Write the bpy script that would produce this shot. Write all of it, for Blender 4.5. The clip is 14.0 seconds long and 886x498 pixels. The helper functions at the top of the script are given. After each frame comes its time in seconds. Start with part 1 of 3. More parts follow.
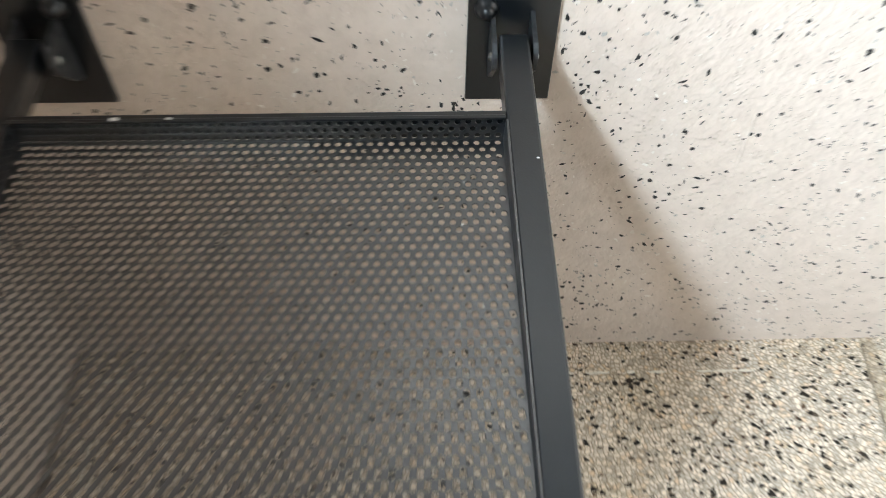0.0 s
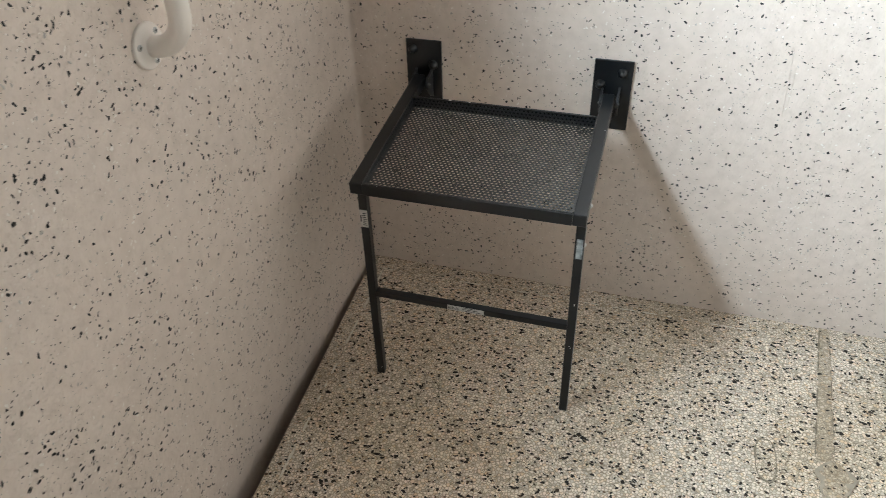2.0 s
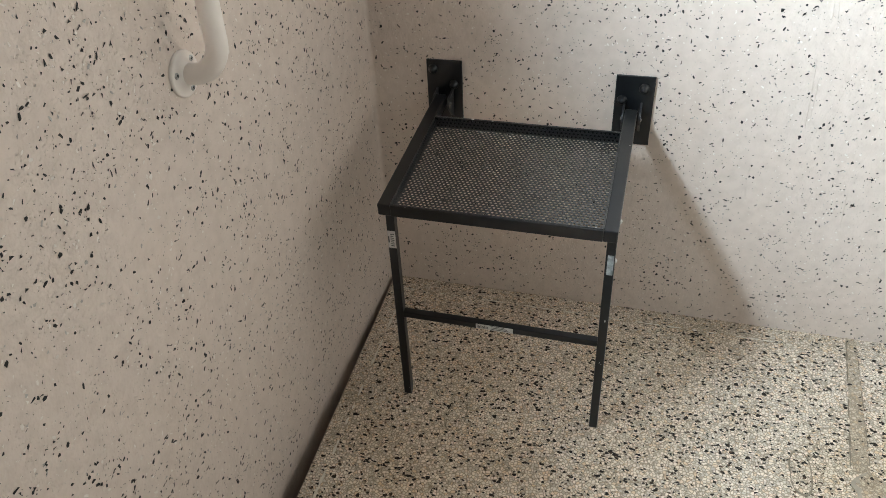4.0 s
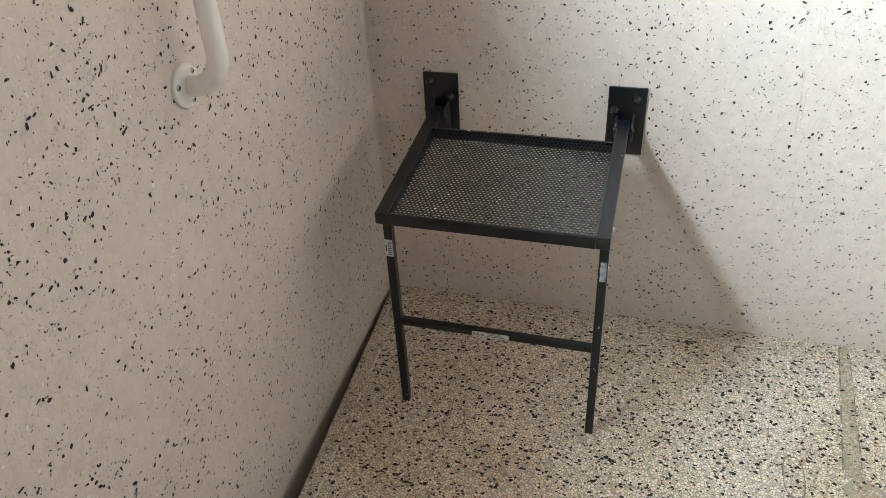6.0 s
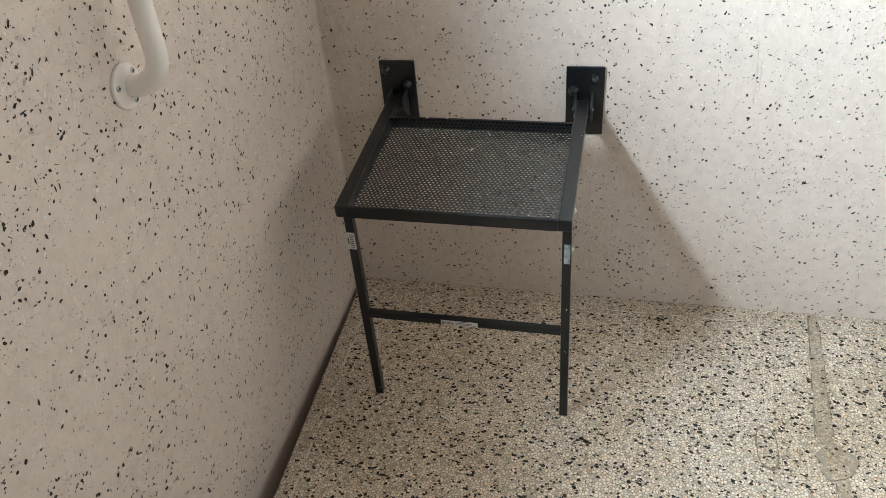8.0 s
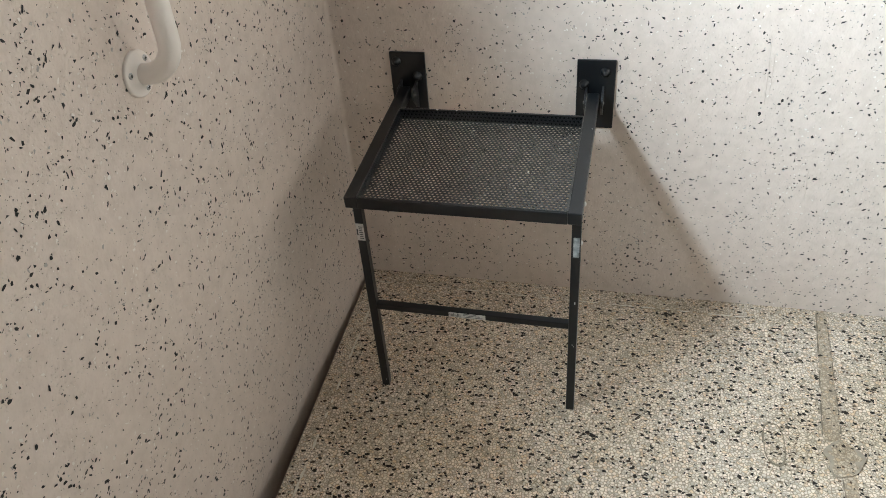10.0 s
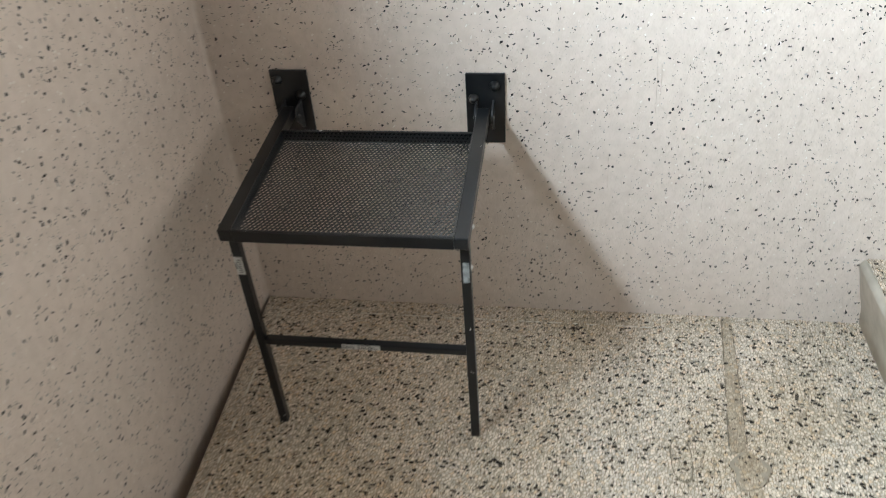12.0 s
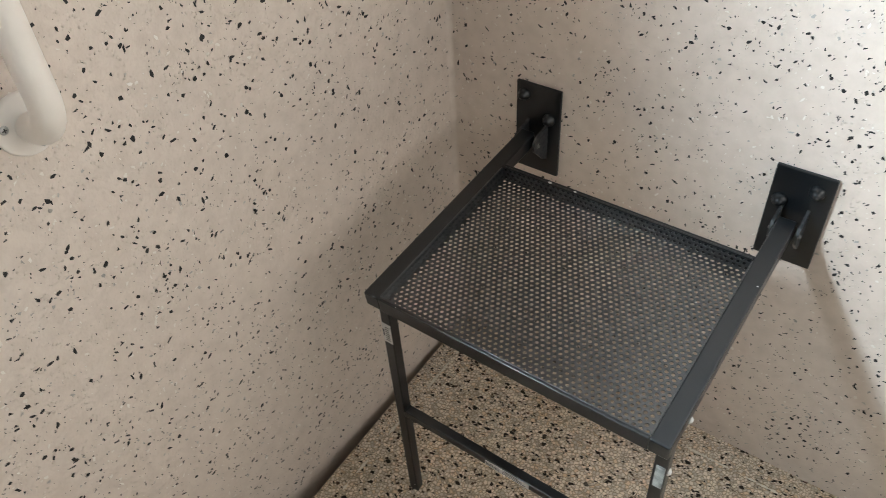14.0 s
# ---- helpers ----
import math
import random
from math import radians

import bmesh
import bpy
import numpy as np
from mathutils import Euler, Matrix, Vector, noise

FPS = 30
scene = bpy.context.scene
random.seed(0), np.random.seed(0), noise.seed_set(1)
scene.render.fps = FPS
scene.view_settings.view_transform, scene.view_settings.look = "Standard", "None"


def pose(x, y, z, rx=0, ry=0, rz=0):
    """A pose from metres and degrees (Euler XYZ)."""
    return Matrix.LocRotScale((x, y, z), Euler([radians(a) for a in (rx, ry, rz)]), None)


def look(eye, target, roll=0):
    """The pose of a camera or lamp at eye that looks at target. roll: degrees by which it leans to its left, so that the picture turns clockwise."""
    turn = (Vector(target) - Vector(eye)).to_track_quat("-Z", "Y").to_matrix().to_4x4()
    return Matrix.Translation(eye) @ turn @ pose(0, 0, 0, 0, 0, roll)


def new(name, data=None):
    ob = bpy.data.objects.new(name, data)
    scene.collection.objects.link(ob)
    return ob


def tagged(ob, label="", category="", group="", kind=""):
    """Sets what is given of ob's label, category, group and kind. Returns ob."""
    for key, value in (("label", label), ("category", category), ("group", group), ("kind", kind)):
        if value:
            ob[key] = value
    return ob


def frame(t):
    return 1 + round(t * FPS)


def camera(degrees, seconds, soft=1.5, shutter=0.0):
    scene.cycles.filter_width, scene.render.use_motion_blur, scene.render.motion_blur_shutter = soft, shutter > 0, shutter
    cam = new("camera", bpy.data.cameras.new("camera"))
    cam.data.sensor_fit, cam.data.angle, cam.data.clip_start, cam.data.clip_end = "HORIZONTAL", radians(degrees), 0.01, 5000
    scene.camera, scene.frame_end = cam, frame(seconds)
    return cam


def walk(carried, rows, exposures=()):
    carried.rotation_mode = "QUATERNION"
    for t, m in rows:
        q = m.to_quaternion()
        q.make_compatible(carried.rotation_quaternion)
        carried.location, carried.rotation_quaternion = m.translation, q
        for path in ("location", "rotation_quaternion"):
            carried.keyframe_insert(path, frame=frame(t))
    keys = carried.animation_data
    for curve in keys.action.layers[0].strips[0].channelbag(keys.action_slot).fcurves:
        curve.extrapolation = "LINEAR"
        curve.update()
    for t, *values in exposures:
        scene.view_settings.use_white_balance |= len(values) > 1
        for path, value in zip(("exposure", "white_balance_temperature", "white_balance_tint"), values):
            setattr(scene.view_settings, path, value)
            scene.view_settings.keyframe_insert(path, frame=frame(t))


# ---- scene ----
cam = camera(60.3, 14.0, soft=0.52, shutter=0.58)
PATH = [
    (0, (0.485, -0.545, 0.910), (0.522, 0.689, -0.664), 0.5),
    (0.5, (0.498, -0.815, 1.094), (0.420, 0.490, -0.420), -0.1),
    (1, (0.544, -1.157, 1.192), (0.329, 0.315, -0.145), -1.6),
    (1.5, (0.624, -1.361, 1.212), (0.249, 0.165, -0.025), -1.5),
    (2, (0.641, -1.440, 1.214), (0.172, 0.075, -0.005), -1.6),
    (2.5, (0.622, -1.449, 1.214), (0.114, 0.067, 0.014), -2.3),
    (3, (0.598, -1.448, 1.219), (0.102, 0.078, 0.025), -3.2),
    (3.5, (0.592, -1.447, 1.218), (0.113, 0.087, 0.027), -3.0),
    (6, (0.609, -1.473, 1.225), (0.123, 0.086, 0.071), -3.2),
    (6.5, (0.609, -1.468, 1.218), (0.138, 0.086, 0.051), -3.0),
    (7, (0.628, -1.458, 1.218), (0.176, 0.093, 0.038), -4.2),
    (7.5, (0.634, -1.45, 1.215), (0.203, 0.104, 0.032), -5.0),
    (8, (0.636, -1.453, 1.217), (0.202, 0.100, 0.034), -5.2),
    (10.5, (0.628, -1.456, 1.213), (0.182, 0.084, 0.018), -4.8),
    (11, (0.630, -1.455, 1.214), (0.191, 0.087, 0.020), -4.8),
    (11.5, (0.671, -1.430, 1.215), (0.296, 0.128, 0.020), -5.0),
    (12, (0.701, -1.359, 1.200), (0.412, 0.216, 0.001), -4.2),
    (12.5, (0.655, -1.166, 1.188), (0.323, 0.385, -0.031), -1.3),
    (13, (0.649, -1.010, 1.194), (0.083, 0.417, -0.088), -0.7),
    (13.5, (0.661, -0.921, 1.184), (-0.164, 0.335, -0.136), -1.1),
    (14, (0.668, -0.884, 1.188), (-0.261, 0.272, -0.153), -4.0),
]
EXPOSURES = [(0.0, 0.42), (0.5, 0.2), (1.0, -0.05), (2.0, -0.16), (11.0, -0.16), (12.0, -0.26), (13.0, -0.22), (14.0, 0.12)]
walk(cam, [(t, look(eye, target, roll)) for t, eye, target, roll in PATH], EXPOSURES)

# ---- room, in metres: the corner of the two speckled walls and the floor is the origin ----
ROOM_X, ROOM_Y, ROOM_Z = 2.05, -2.35, 2.7
WIN_Y0, WIN_Y1, WIN_Z0, WIN_Z1, REVEAL = -1.38, -0.74, 1.27, 1.58, 0.24
# an added opening over the stair, unseen, only to brighten the west wall
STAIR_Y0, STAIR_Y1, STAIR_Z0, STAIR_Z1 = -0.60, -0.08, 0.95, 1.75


# ---- light ----
world = bpy.data.worlds.new("world")
scene.world = world
world.use_nodes = True
sky = world.node_tree.nodes.new("ShaderNodeTexSky")
sky.sky_type, sky.sun_disc = "NISHITA", False
sky.sun_elevation, sky.sun_rotation = radians(40), radians(200)
world.node_tree.links.new(sky.outputs[0], world.node_tree.nodes["Background"].inputs[0])
world.node_tree.nodes["Background"].inputs[1].default_value = 0.08


def window_light(name, m, wide, high, watts, colour):
    data = bpy.data.lights.new(name, "AREA")
    data.shape, data.size, data.size_y, data.energy, data.color = "RECTANGLE", wide, high, watts, colour
    # the deep reveal keeps the light from spreading along the wall
    data.spread = radians(156)
    ob = new(name, data)
    ob.matrix_world = m
    return ob


window_light("window_light", look((-0.10, (WIN_Y0 + WIN_Y1) / 2, (WIN_Z0 + WIN_Z1) / 2), (1, (WIN_Y0 + WIN_Y1) / 2, (WIN_Z0 + WIN_Z1) / 2)),
             WIN_Y1 - WIN_Y0, WIN_Z1 - WIN_Z0, 144.0, (0.70, 0.885, 1.03))
# added fill for the west wall, from the unseen opening over the stair
window_light("stair_fill_light", look((ROOM_X + 0.06, (STAIR_Y0 + STAIR_Y1) / 2, (STAIR_Z0 + STAIR_Z1) / 2), (0, (STAIR_Y0 + STAIR_Y1) / 2, (STAIR_Z0 + STAIR_Z1) / 2)),
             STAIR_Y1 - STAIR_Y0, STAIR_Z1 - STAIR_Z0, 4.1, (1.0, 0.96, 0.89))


# ---- materials ----
def material(name, rough=0.5, metal=0.0, colour=(0.5, 0.5, 0.5)):
    m = bpy.data.materials.new(name)
    m.use_nodes = True
    b = m.node_tree.nodes["Principled BSDF"]
    b.inputs["Base Color"].default_value = (*colour, 1)
    b.inputs["Roughness"].default_value = rough
    b.inputs["Metallic"].default_value = metal
    return m, m.node_tree, b


def node(tree, kind, **values):
    n = tree.nodes.new(kind)
    for key, value in values.items():
        n.inputs[key].default_value = value
    return n


def ramp(tree, source, stops):
    r = tree.nodes.new("ShaderNodeValToRGB")
    while len(r.color_ramp.elements) < len(stops):
        r.color_ramp.elements.new(0.5)
    for e, (at, c) in zip(r.color_ramp.elements, stops):
        e.position, e.color = at, (*c, 1) if len(c) == 3 else c
    tree.links.new(source, r.inputs[0])
    return r


def mix(tree, factor, a, b, how="MIX"):
    n = tree.nodes.new("ShaderNodeMix")
    n.data_type, n.blend_type = "RGBA", how
    for i, v in ((0, factor), (6, a), (7, b)):
        if isinstance(v, (int, float)):
            n.inputs[i].default_value = v
        elif isinstance(v, tuple):
            n.inputs[i].default_value = (*v, 1)
        else:
            tree.links.new(v, n.inputs[i])
    return n.outputs[2]


def bump(tree, b, height, strength, distance):
    n = node(tree, "ShaderNodeBump", Strength=strength, Distance=distance)
    tree.links.new(height, n.inputs["Height"])
    tree.links.new(n.outputs[0], b.inputs["Normal"])


def coords(tree):
    return tree.nodes.new("ShaderNodeTexCoord").outputs["Object"]


def noise_at(tree, scale, detail=3.0, rough=0.5):
    n = node(tree, "ShaderNodeTexNoise", Scale=scale, Detail=detail, Roughness=rough)
    tree.links.new(coords(tree), n.inputs["Vector"])
    return n.outputs["Fac"]


def wall_paint():
    m, t, b = material("wall_paint", 0.42)
    blot = ramp(t, noise_at(t, 2.3, 4), [(0.3, (0.715, 0.600, 0.515)), (0.7, (0.765, 0.650, 0.565))])
    fine = ramp(t, noise_at(t, 45, 4), [(0.25, (0.9, 0.89, 0.88)), (0.6, (1, 1, 1))])
    c = mix(t, 1.0, blot.outputs[0], fine.outputs[0], "MULTIPLY")
    scuff = ramp(t, noise_at(t, 9, 6, 0.75), [(0.66, (1, 1, 1)), (0.8, (0.86, 0.84, 0.80))])
    t.links.new(mix(t, 1.0, c, scuff.outputs[0], "MULTIPLY"), b.inputs["Base Color"])
    r = ramp(t, noise_at(t, 14, 4), [(0.3, (0.34,) * 3), (0.7, (0.52,) * 3)])
    t.links.new(r.outputs[0], b.inputs["Roughness"])
    grain = node(t, "ShaderNodeTexVoronoi", Scale=210.0, Randomness=1.0)
    t.links.new(coords(t), grain.inputs["Vector"])
    grit = ramp(t, grain.outputs["Distance"], [(0.1, (1, 1, 1)), (0.32, (0, 0, 0))])
    patch = ramp(t, noise_at(t, 38, 2), [(0.5, (0, 0, 0)), (0.62, (1, 1, 1))])
    grit = mix(t, 1.0, grit.outputs[0], patch.outputs[0], "MULTIPLY")
    h = mix(t, 0.5, noise_at(t, 30, 3), noise_at(t, 130, 2))
    bump(t, b, mix(t, 0.22, h, grit), 0.7, 0.0055)
    return m


def flake_paint(name, dark, light, rough):
    m, t, b = material(name, rough)
    g = t.nodes.new("ShaderNodeNewGeometry")
    r = ramp(t, g.outputs["Random Per Island"], [(0.0, dark), (1.0, light)])
    t.links.new(r.outputs[0], b.inputs["Base Color"])
    return m


def terrazzo(name, pale, ground, chip=165.0, dark_share=0.09):
    m, t, b = material(name, 0.6)
    b.inputs["Specular IOR Level"].default_value = 0.2
    at = coords(t)
    warp = node(t, "ShaderNodeTexNoise", Scale=90.0, Detail=2.0)
    t.links.new(at, warp.inputs["Vector"])
    shift = t.nodes.new("ShaderNodeVectorMath")
    shift.operation = "MULTIPLY_ADD"
    t.links.new(warp.outputs["Color"], shift.inputs[0])
    shift.inputs[1].default_value = (0.004, 0.004, 0.004)
    t.links.new(at, shift.inputs[2])

    def cells(scale, feature):
        v = node(t, "ShaderNodeTexVoronoi", Scale=scale, Randomness=1.0)
        v.feature = feature
        t.links.new(shift.outputs[0], v.inputs["Vector"])
        return v

    colour = cells(chip, "F1")
    edge = cells(chip, "DISTANCE_TO_EDGE")
    split = t.nodes.new("ShaderNodeSeparateColor")
    t.links.new(colour.outputs["Color"], split.inputs[0])
    chips = ramp(t, split.outputs[0], [(0.0, tuple(v * 0.62 for v in pale)), (0.4, pale), (0.75, tuple(min(1, v * 1.14) for v in pale)), (1.0, (pale[0] * 0.95, pale[1] * 0.82, pale[2] * 0.68))])
    joint = ramp(t, edge.outputs["Distance"], [(0.0, (0, 0, 0)), (0.06, (0.35,) * 3), (0.19, (1, 1, 1))])
    c = mix(t, joint.outputs[0], ground, chips.outputs[0])
    # dark chips: splinters of several sizes, bent and stretched one way or another
    bend = node(t, "ShaderNodeTexNoise", Scale=60.0, Detail=3.0)
    t.links.new(at, bend.inputs["Vector"])
    for size, share, stretch, turn in ((0.74, dark_share * 0.55, 1.35, 0.5), (0.86, dark_share * 0.55, 1.4, 2.1), (1.3, dark_share * 0.8, 1.2, 1.2)):
        moved = t.nodes.new("ShaderNodeVectorMath")
        moved.operation = "MULTIPLY_ADD"
        t.links.new(bend.outputs["Color"], moved.inputs[0])
        moved.inputs[1].default_value = (0.007, 0.007, 0.007)
        t.links.new(at, moved.inputs[2])
        lay = node(t, "ShaderNodeMapping")
        lay.inputs["Rotation"].default_value = (0, 0, turn)
        lay.inputs["Scale"].default_value = (1.0, stretch, 1.0)
        t.links.new(moved.outputs[0], lay.inputs["Vector"])

        def splinters(feature):
            v = node(t, "ShaderNodeTexVoronoi", Scale=chip * size, Randomness=1.0)
            v.feature = feature
            t.links.new(lay.outputs[0], v.inputs["Vector"])
            return v

        split2 = t.nodes.new("ShaderNodeSeparateColor")
        t.links.new(splinters("F1").outputs["Color"], split2.inputs[0])
        black = ramp(t, split2.outputs[1], [(1 - share - 0.002, (0, 0, 0)), (1 - share, (1, 1, 1))])
        core = ramp(t, splinters("DISTANCE_TO_EDGE").outputs["Distance"], [(0.04, (0, 0, 0)), (0.08, (1, 1, 1))])
        mask = mix(t, 1.0, black.outputs[0], core.outputs[0], "MULTIPLY")
        hue = ramp(t, split2.outputs[2], [(0.0, (0.010, 0.0075, 0.0055)), (0.75, (0.028, 0.021, 0.015)), (1.0, (0.12, 0.07, 0.042))])
        c = mix(t, mask, c, hue.outputs[0])
    dirt = ramp(t, noise_at(t, 3.1, 5, 0.6), [(0.3, (0.77, 0.72, 0.64)), (0.62, (1, 1, 1))])
    c = mix(t, 1.0, c, dirt.outputs[0], "MULTIPLY")
    t.links.new(c, b.inputs["Base Color"])
    r = ramp(t, noise_at(t, 20, 4), [(0.3, (0.55,) * 3), (0.7, (0.72,) * 3)])
    t.links.new(r.outputs[0], b.inputs["Roughness"])
    bump(t, b, joint.outputs[0], 0.25, 0.0008)
    return m


def dark_steel(name, gloss, tone=1.0):
    m, t, b = material(name, 0.3)
    b.inputs["IOR"].default_value = gloss
    c = ramp(t, noise_at(t, 9, 2), [(0.3, (0.0045 * tone, 0.0058 * tone, 0.0072 * tone)), (0.7, (0.006 * tone, 0.0076 * tone, 0.0094 * tone))])
    t.links.new(c.outputs[0], b.inputs["Base Color"])
    r = ramp(t, noise_at(t, 60, 4), [(0.3, (0.28,) * 3), (0.7, (0.31,) * 3)])
    t.links.new(r.outputs[0], b.inputs["Roughness"])
    bump(t, b, noise_at(t, 700, 2), 0.12, 0.0006)
    return m


def mottled(name, a, c, scale, rough, metal=0.0, relief=0.1):
    m, t, b = material(name, rough, metal)
    r = ramp(t, noise_at(t, scale, 4), [(0.3, a), (0.7, c)])
    t.links.new(r.outputs[0], b.inputs["Base Color"])
    bump(t, b, noise_at(t, scale * 6, 3), relief, 0.001)
    return m


PAINT = wall_paint()
FLAKE_DARK = flake_paint("dark_flakes", (0.007, 0.0065, 0.006), (0.022, 0.02, 0.018), 0.6)
FLAKE_WHITE = flake_paint("white_flakes", (0.80, 0.72, 0.64), (0.87, 0.80, 0.73), 0.4)
FLAKE_GREY = flake_paint("veiled_flakes", (0.34, 0.31, 0.28), (0.52, 0.48, 0.43), 0.45)
TERRAZZO = terrazzo("terrazzo", (0.78, 0.675, 0.56), (0.27, 0.208, 0.148), 165.0, 0.085)
TERRAZZO_EDGE = terrazzo("terrazzo_border", (0.76, 0.66, 0.55), (0.27, 0.208, 0.148), 190.0, 0.06)
FILL = terrazzo("joint_fill", (0.56, 0.465, 0.36), (0.29, 0.225, 0.16), 175.0, 0.03)
MORTAR = mottled("mortar", (0.25, 0.20, 0.145), (0.36, 0.295, 0.22), 60, 0.75, relief=0.5)
CRACK = mottled("crack_grime", (0.16, 0.125, 0.088), (0.26, 0.21, 0.15), 60, 0.9, relief=0.4)
RIDGE = mottled("pale_cement", (0.60, 0.545, 0.455), (0.78, 0.72, 0.62), 90, 0.8, relief=0.5)
STEEL = dark_steel("anthracite_powder_coat", 1.54)
SHEET = dark_steel("anthracite_sheet", 1.98, 1.1)
LUG = mottled("worn_grey_paint", (0.008, 0.009, 0.011), (0.050, 0.052, 0.054), 140, 0.42, relief=0.2)
PIVOT = mottled("worn_bare_steel", (0.13, 0.13, 0.125), (0.3, 0.3, 0.29), 200, 0.45, 0.9)
RAIL = mottled("ivory_coated_rail", (0.85, 0.765, 0.69), (0.89, 0.815, 0.745), 25, 0.33, relief=0.03)
SCREW = mottled("stainless_screw", (0.42, 0.41, 0.39), (0.6, 0.59, 0.57), 300, 0.3, 1.0)
SLOT = mottled("screw_recess", (0.02, 0.02, 0.02), (0.05, 0.05, 0.05), 300, 0.7)
PAPER = mottled("label_paper", (0.60, 0.58, 0.55), (0.72, 0.70, 0.67), 90, 0.55)
PRINT = mottled("label_print", (0.05, 0.05, 0.05), (0.12, 0.12, 0.12), 90, 0.6)
TAPE = mottled("torn_silver_label", (0.13, 0.14, 0.135), (0.42, 0.43, 0.41), 120, 0.4, relief=0.4)
CAP = mottled("white_plastic_cap", (0.72, 0.71, 0.68), (0.8, 0.79, 0.76), 90, 0.4)
RISER = mottled("grey_stair_paint", (0.50, 0.445, 0.365), (0.66, 0.60, 0.51), 22, 0.5, relief=0.3)
# unseen ceiling, toned dark so that less light bounces down
CEILING = mottled("dark_ceiling", (0.15, 0.14, 0.125), (0.19, 0.18, 0.165), 6, 0.8)
# unseen east wall, toned dark to keep bounce out of the seat's shadow
EAST_DARK = mottled("dark_east_wall", (0.19, 0.16, 0.135), (0.24, 0.20, 0.17), 4, 0.6)
# unseen south wall, its tone lowered to take bounce out of the corner
SOUTH_DARK = mottled("dark_south_wall", (0.13, 0.12, 0.11), (0.18, 0.165, 0.15), 3, 0.7)
GLASS = material("window_glass", 0.02)[0]
GLASS.node_tree.nodes["Principled BSDF"].inputs["Transmission Weight"].default_value = 1.0


# ---- mesh helpers ----
def part(name, bm, mats, parent=None, label="", smooth=False):
    me = bpy.data.meshes.new(name)
    if smooth:
        for f in bm.faces:
            f.smooth = True
    bm.to_mesh(me)
    bm.free()
    for m in mats if isinstance(mats, (list, tuple)) else [mats]:
        me.materials.append(m)
    ob = new(name, me)
    ob.parent = parent
    if label:
        ob["label"] = label
    return ob


def empty(name):
    return new(name)


def box(bm, x0, x1, y0, y1, z0, z1, bevel=0.0, m=None, mat=0):
    """A box between two corners, its edges rounded by bevel."""
    made = bmesh.ops.create_cube(bm, size=1.0, matrix=Matrix.LocRotScale(((x0 + x1) / 2, (y0 + y1) / 2, (z0 + z1) / 2), None, (x1 - x0, y1 - y0, z1 - z0)))
    verts = made["verts"]
    faces = {f for v in verts for f in v.link_faces}
    if bevel:
        got = bmesh.ops.bevel(bm, geom=list({e for v in verts for e in v.link_edges}), offset=bevel, segments=2, affect="EDGES", profile=0.5)
        faces = set(got["faces"]) | {f for f in faces if f.is_valid}
        verts = list({v for f in faces for v in f.verts})
    for f in faces:
        f.material_index = mat
    if m is not None:
        bmesh.ops.transform(bm, matrix=m, verts=verts)
    return bm


def lathe(bm, profile, m, steps=24, mat=0):
    """A turned piece: (radius, height) pairs round the z axis, set at the pose m."""
    rings = []
    for r, h in profile:
        rings.append([bm.verts.new(m @ Vector((r * math.cos(a), r * math.sin(a), h))) for a in (2 * math.pi * k / steps for k in range(steps))] if r > 1e-6 else [bm.verts.new(m @ Vector((0, 0, h)))])
    for a, b in zip(rings, rings[1:]):
        for k in range(steps):
            n = (k + 1) % steps
            f = [a[k % len(a)], a[n % len(a)], b[n % len(b)], b[k % len(b)]]
            face = bm.faces.new(list(dict.fromkeys(f)))
            face.material_index = mat
            face.smooth = True
    return bm


def pipe(bm, points, radius, steps=20):
    """A round tube swept along points."""
    rings, up = [], Vector((0, 1, 0))
    for i, p in enumerate(points):
        d = (Vector(points[min(i + 1, len(points) - 1)]) - Vector(points[max(i - 1, 0)])).normalized()
        side = d.cross(up).normalized()
        top = side.cross(d)
        rings.append([bm.verts.new(Vector(p) + radius * (math.cos(a) * side + math.sin(a) * top)) for a in (2 * math.pi * k / steps for k in range(steps))])
    for a, b in zip(rings, rings[1:]):
        for k in range(steps):
            n = (k + 1) % steps
            bm.faces.new((a[k], a[n], b[n], b[k])).smooth = True
    bm.normal_update()
    return bm


def structure(name, bm, mats, label, parent=None):
    ob = part(name, bm, mats, parent)
    return tagged(ob, label, kind="structure")


# ---- the large structure ----
T = 0.24
# the slab leaves a narrow dark gap along the west wall, wider away from the corner
EDGE = [(0.009, 0.0), (0.043, -0.72), (0.050, -1.1), (0.050, ROOM_Y)]
bm = bmesh.new()
top = [bm.verts.new((x, y, 0)) for x, y in EDGE + [(ROOM_X, ROOM_Y), (ROOM_X, 0)]]
low = [bm.verts.new((v.co.x, v.co.y, -0.2)) for v in top]
bm.faces.new(top)
bm.faces.new(low[::-1])
for k in range(len(top)):
    n = (k + 1) % len(top)
    bm.faces.new((top[k], low[k], low[n], top[n]))
bmesh.ops.recalc_face_normals(bm, faces=bm.faces)
floor = structure("floor", bm, TERRAZZO, "pale speckled terrazzo floor with dark stone chips")

bm = bmesh.new()
box(bm, -REVEAL, 0, ROOM_Y, T, -0.2, WIN_Z0)
box(bm, -REVEAL, 0, ROOM_Y, T, WIN_Z1, ROOM_Z)
box(bm, -REVEAL, 0, ROOM_Y, WIN_Y0, WIN_Z0, WIN_Z1)
box(bm, -REVEAL, 0, WIN_Y1, T, WIN_Z0, WIN_Z1)
wall_west = structure("wall_west", bm, PAINT, "off-white painted wall with scattered black and white paint flakes")

bm = bmesh.new()
box(bm, 0, ROOM_X + T, 0, T, -0.2, ROOM_Z)
wall_north = structure("wall_north", bm, PAINT, "off-white painted wall with scattered black and white paint flakes")

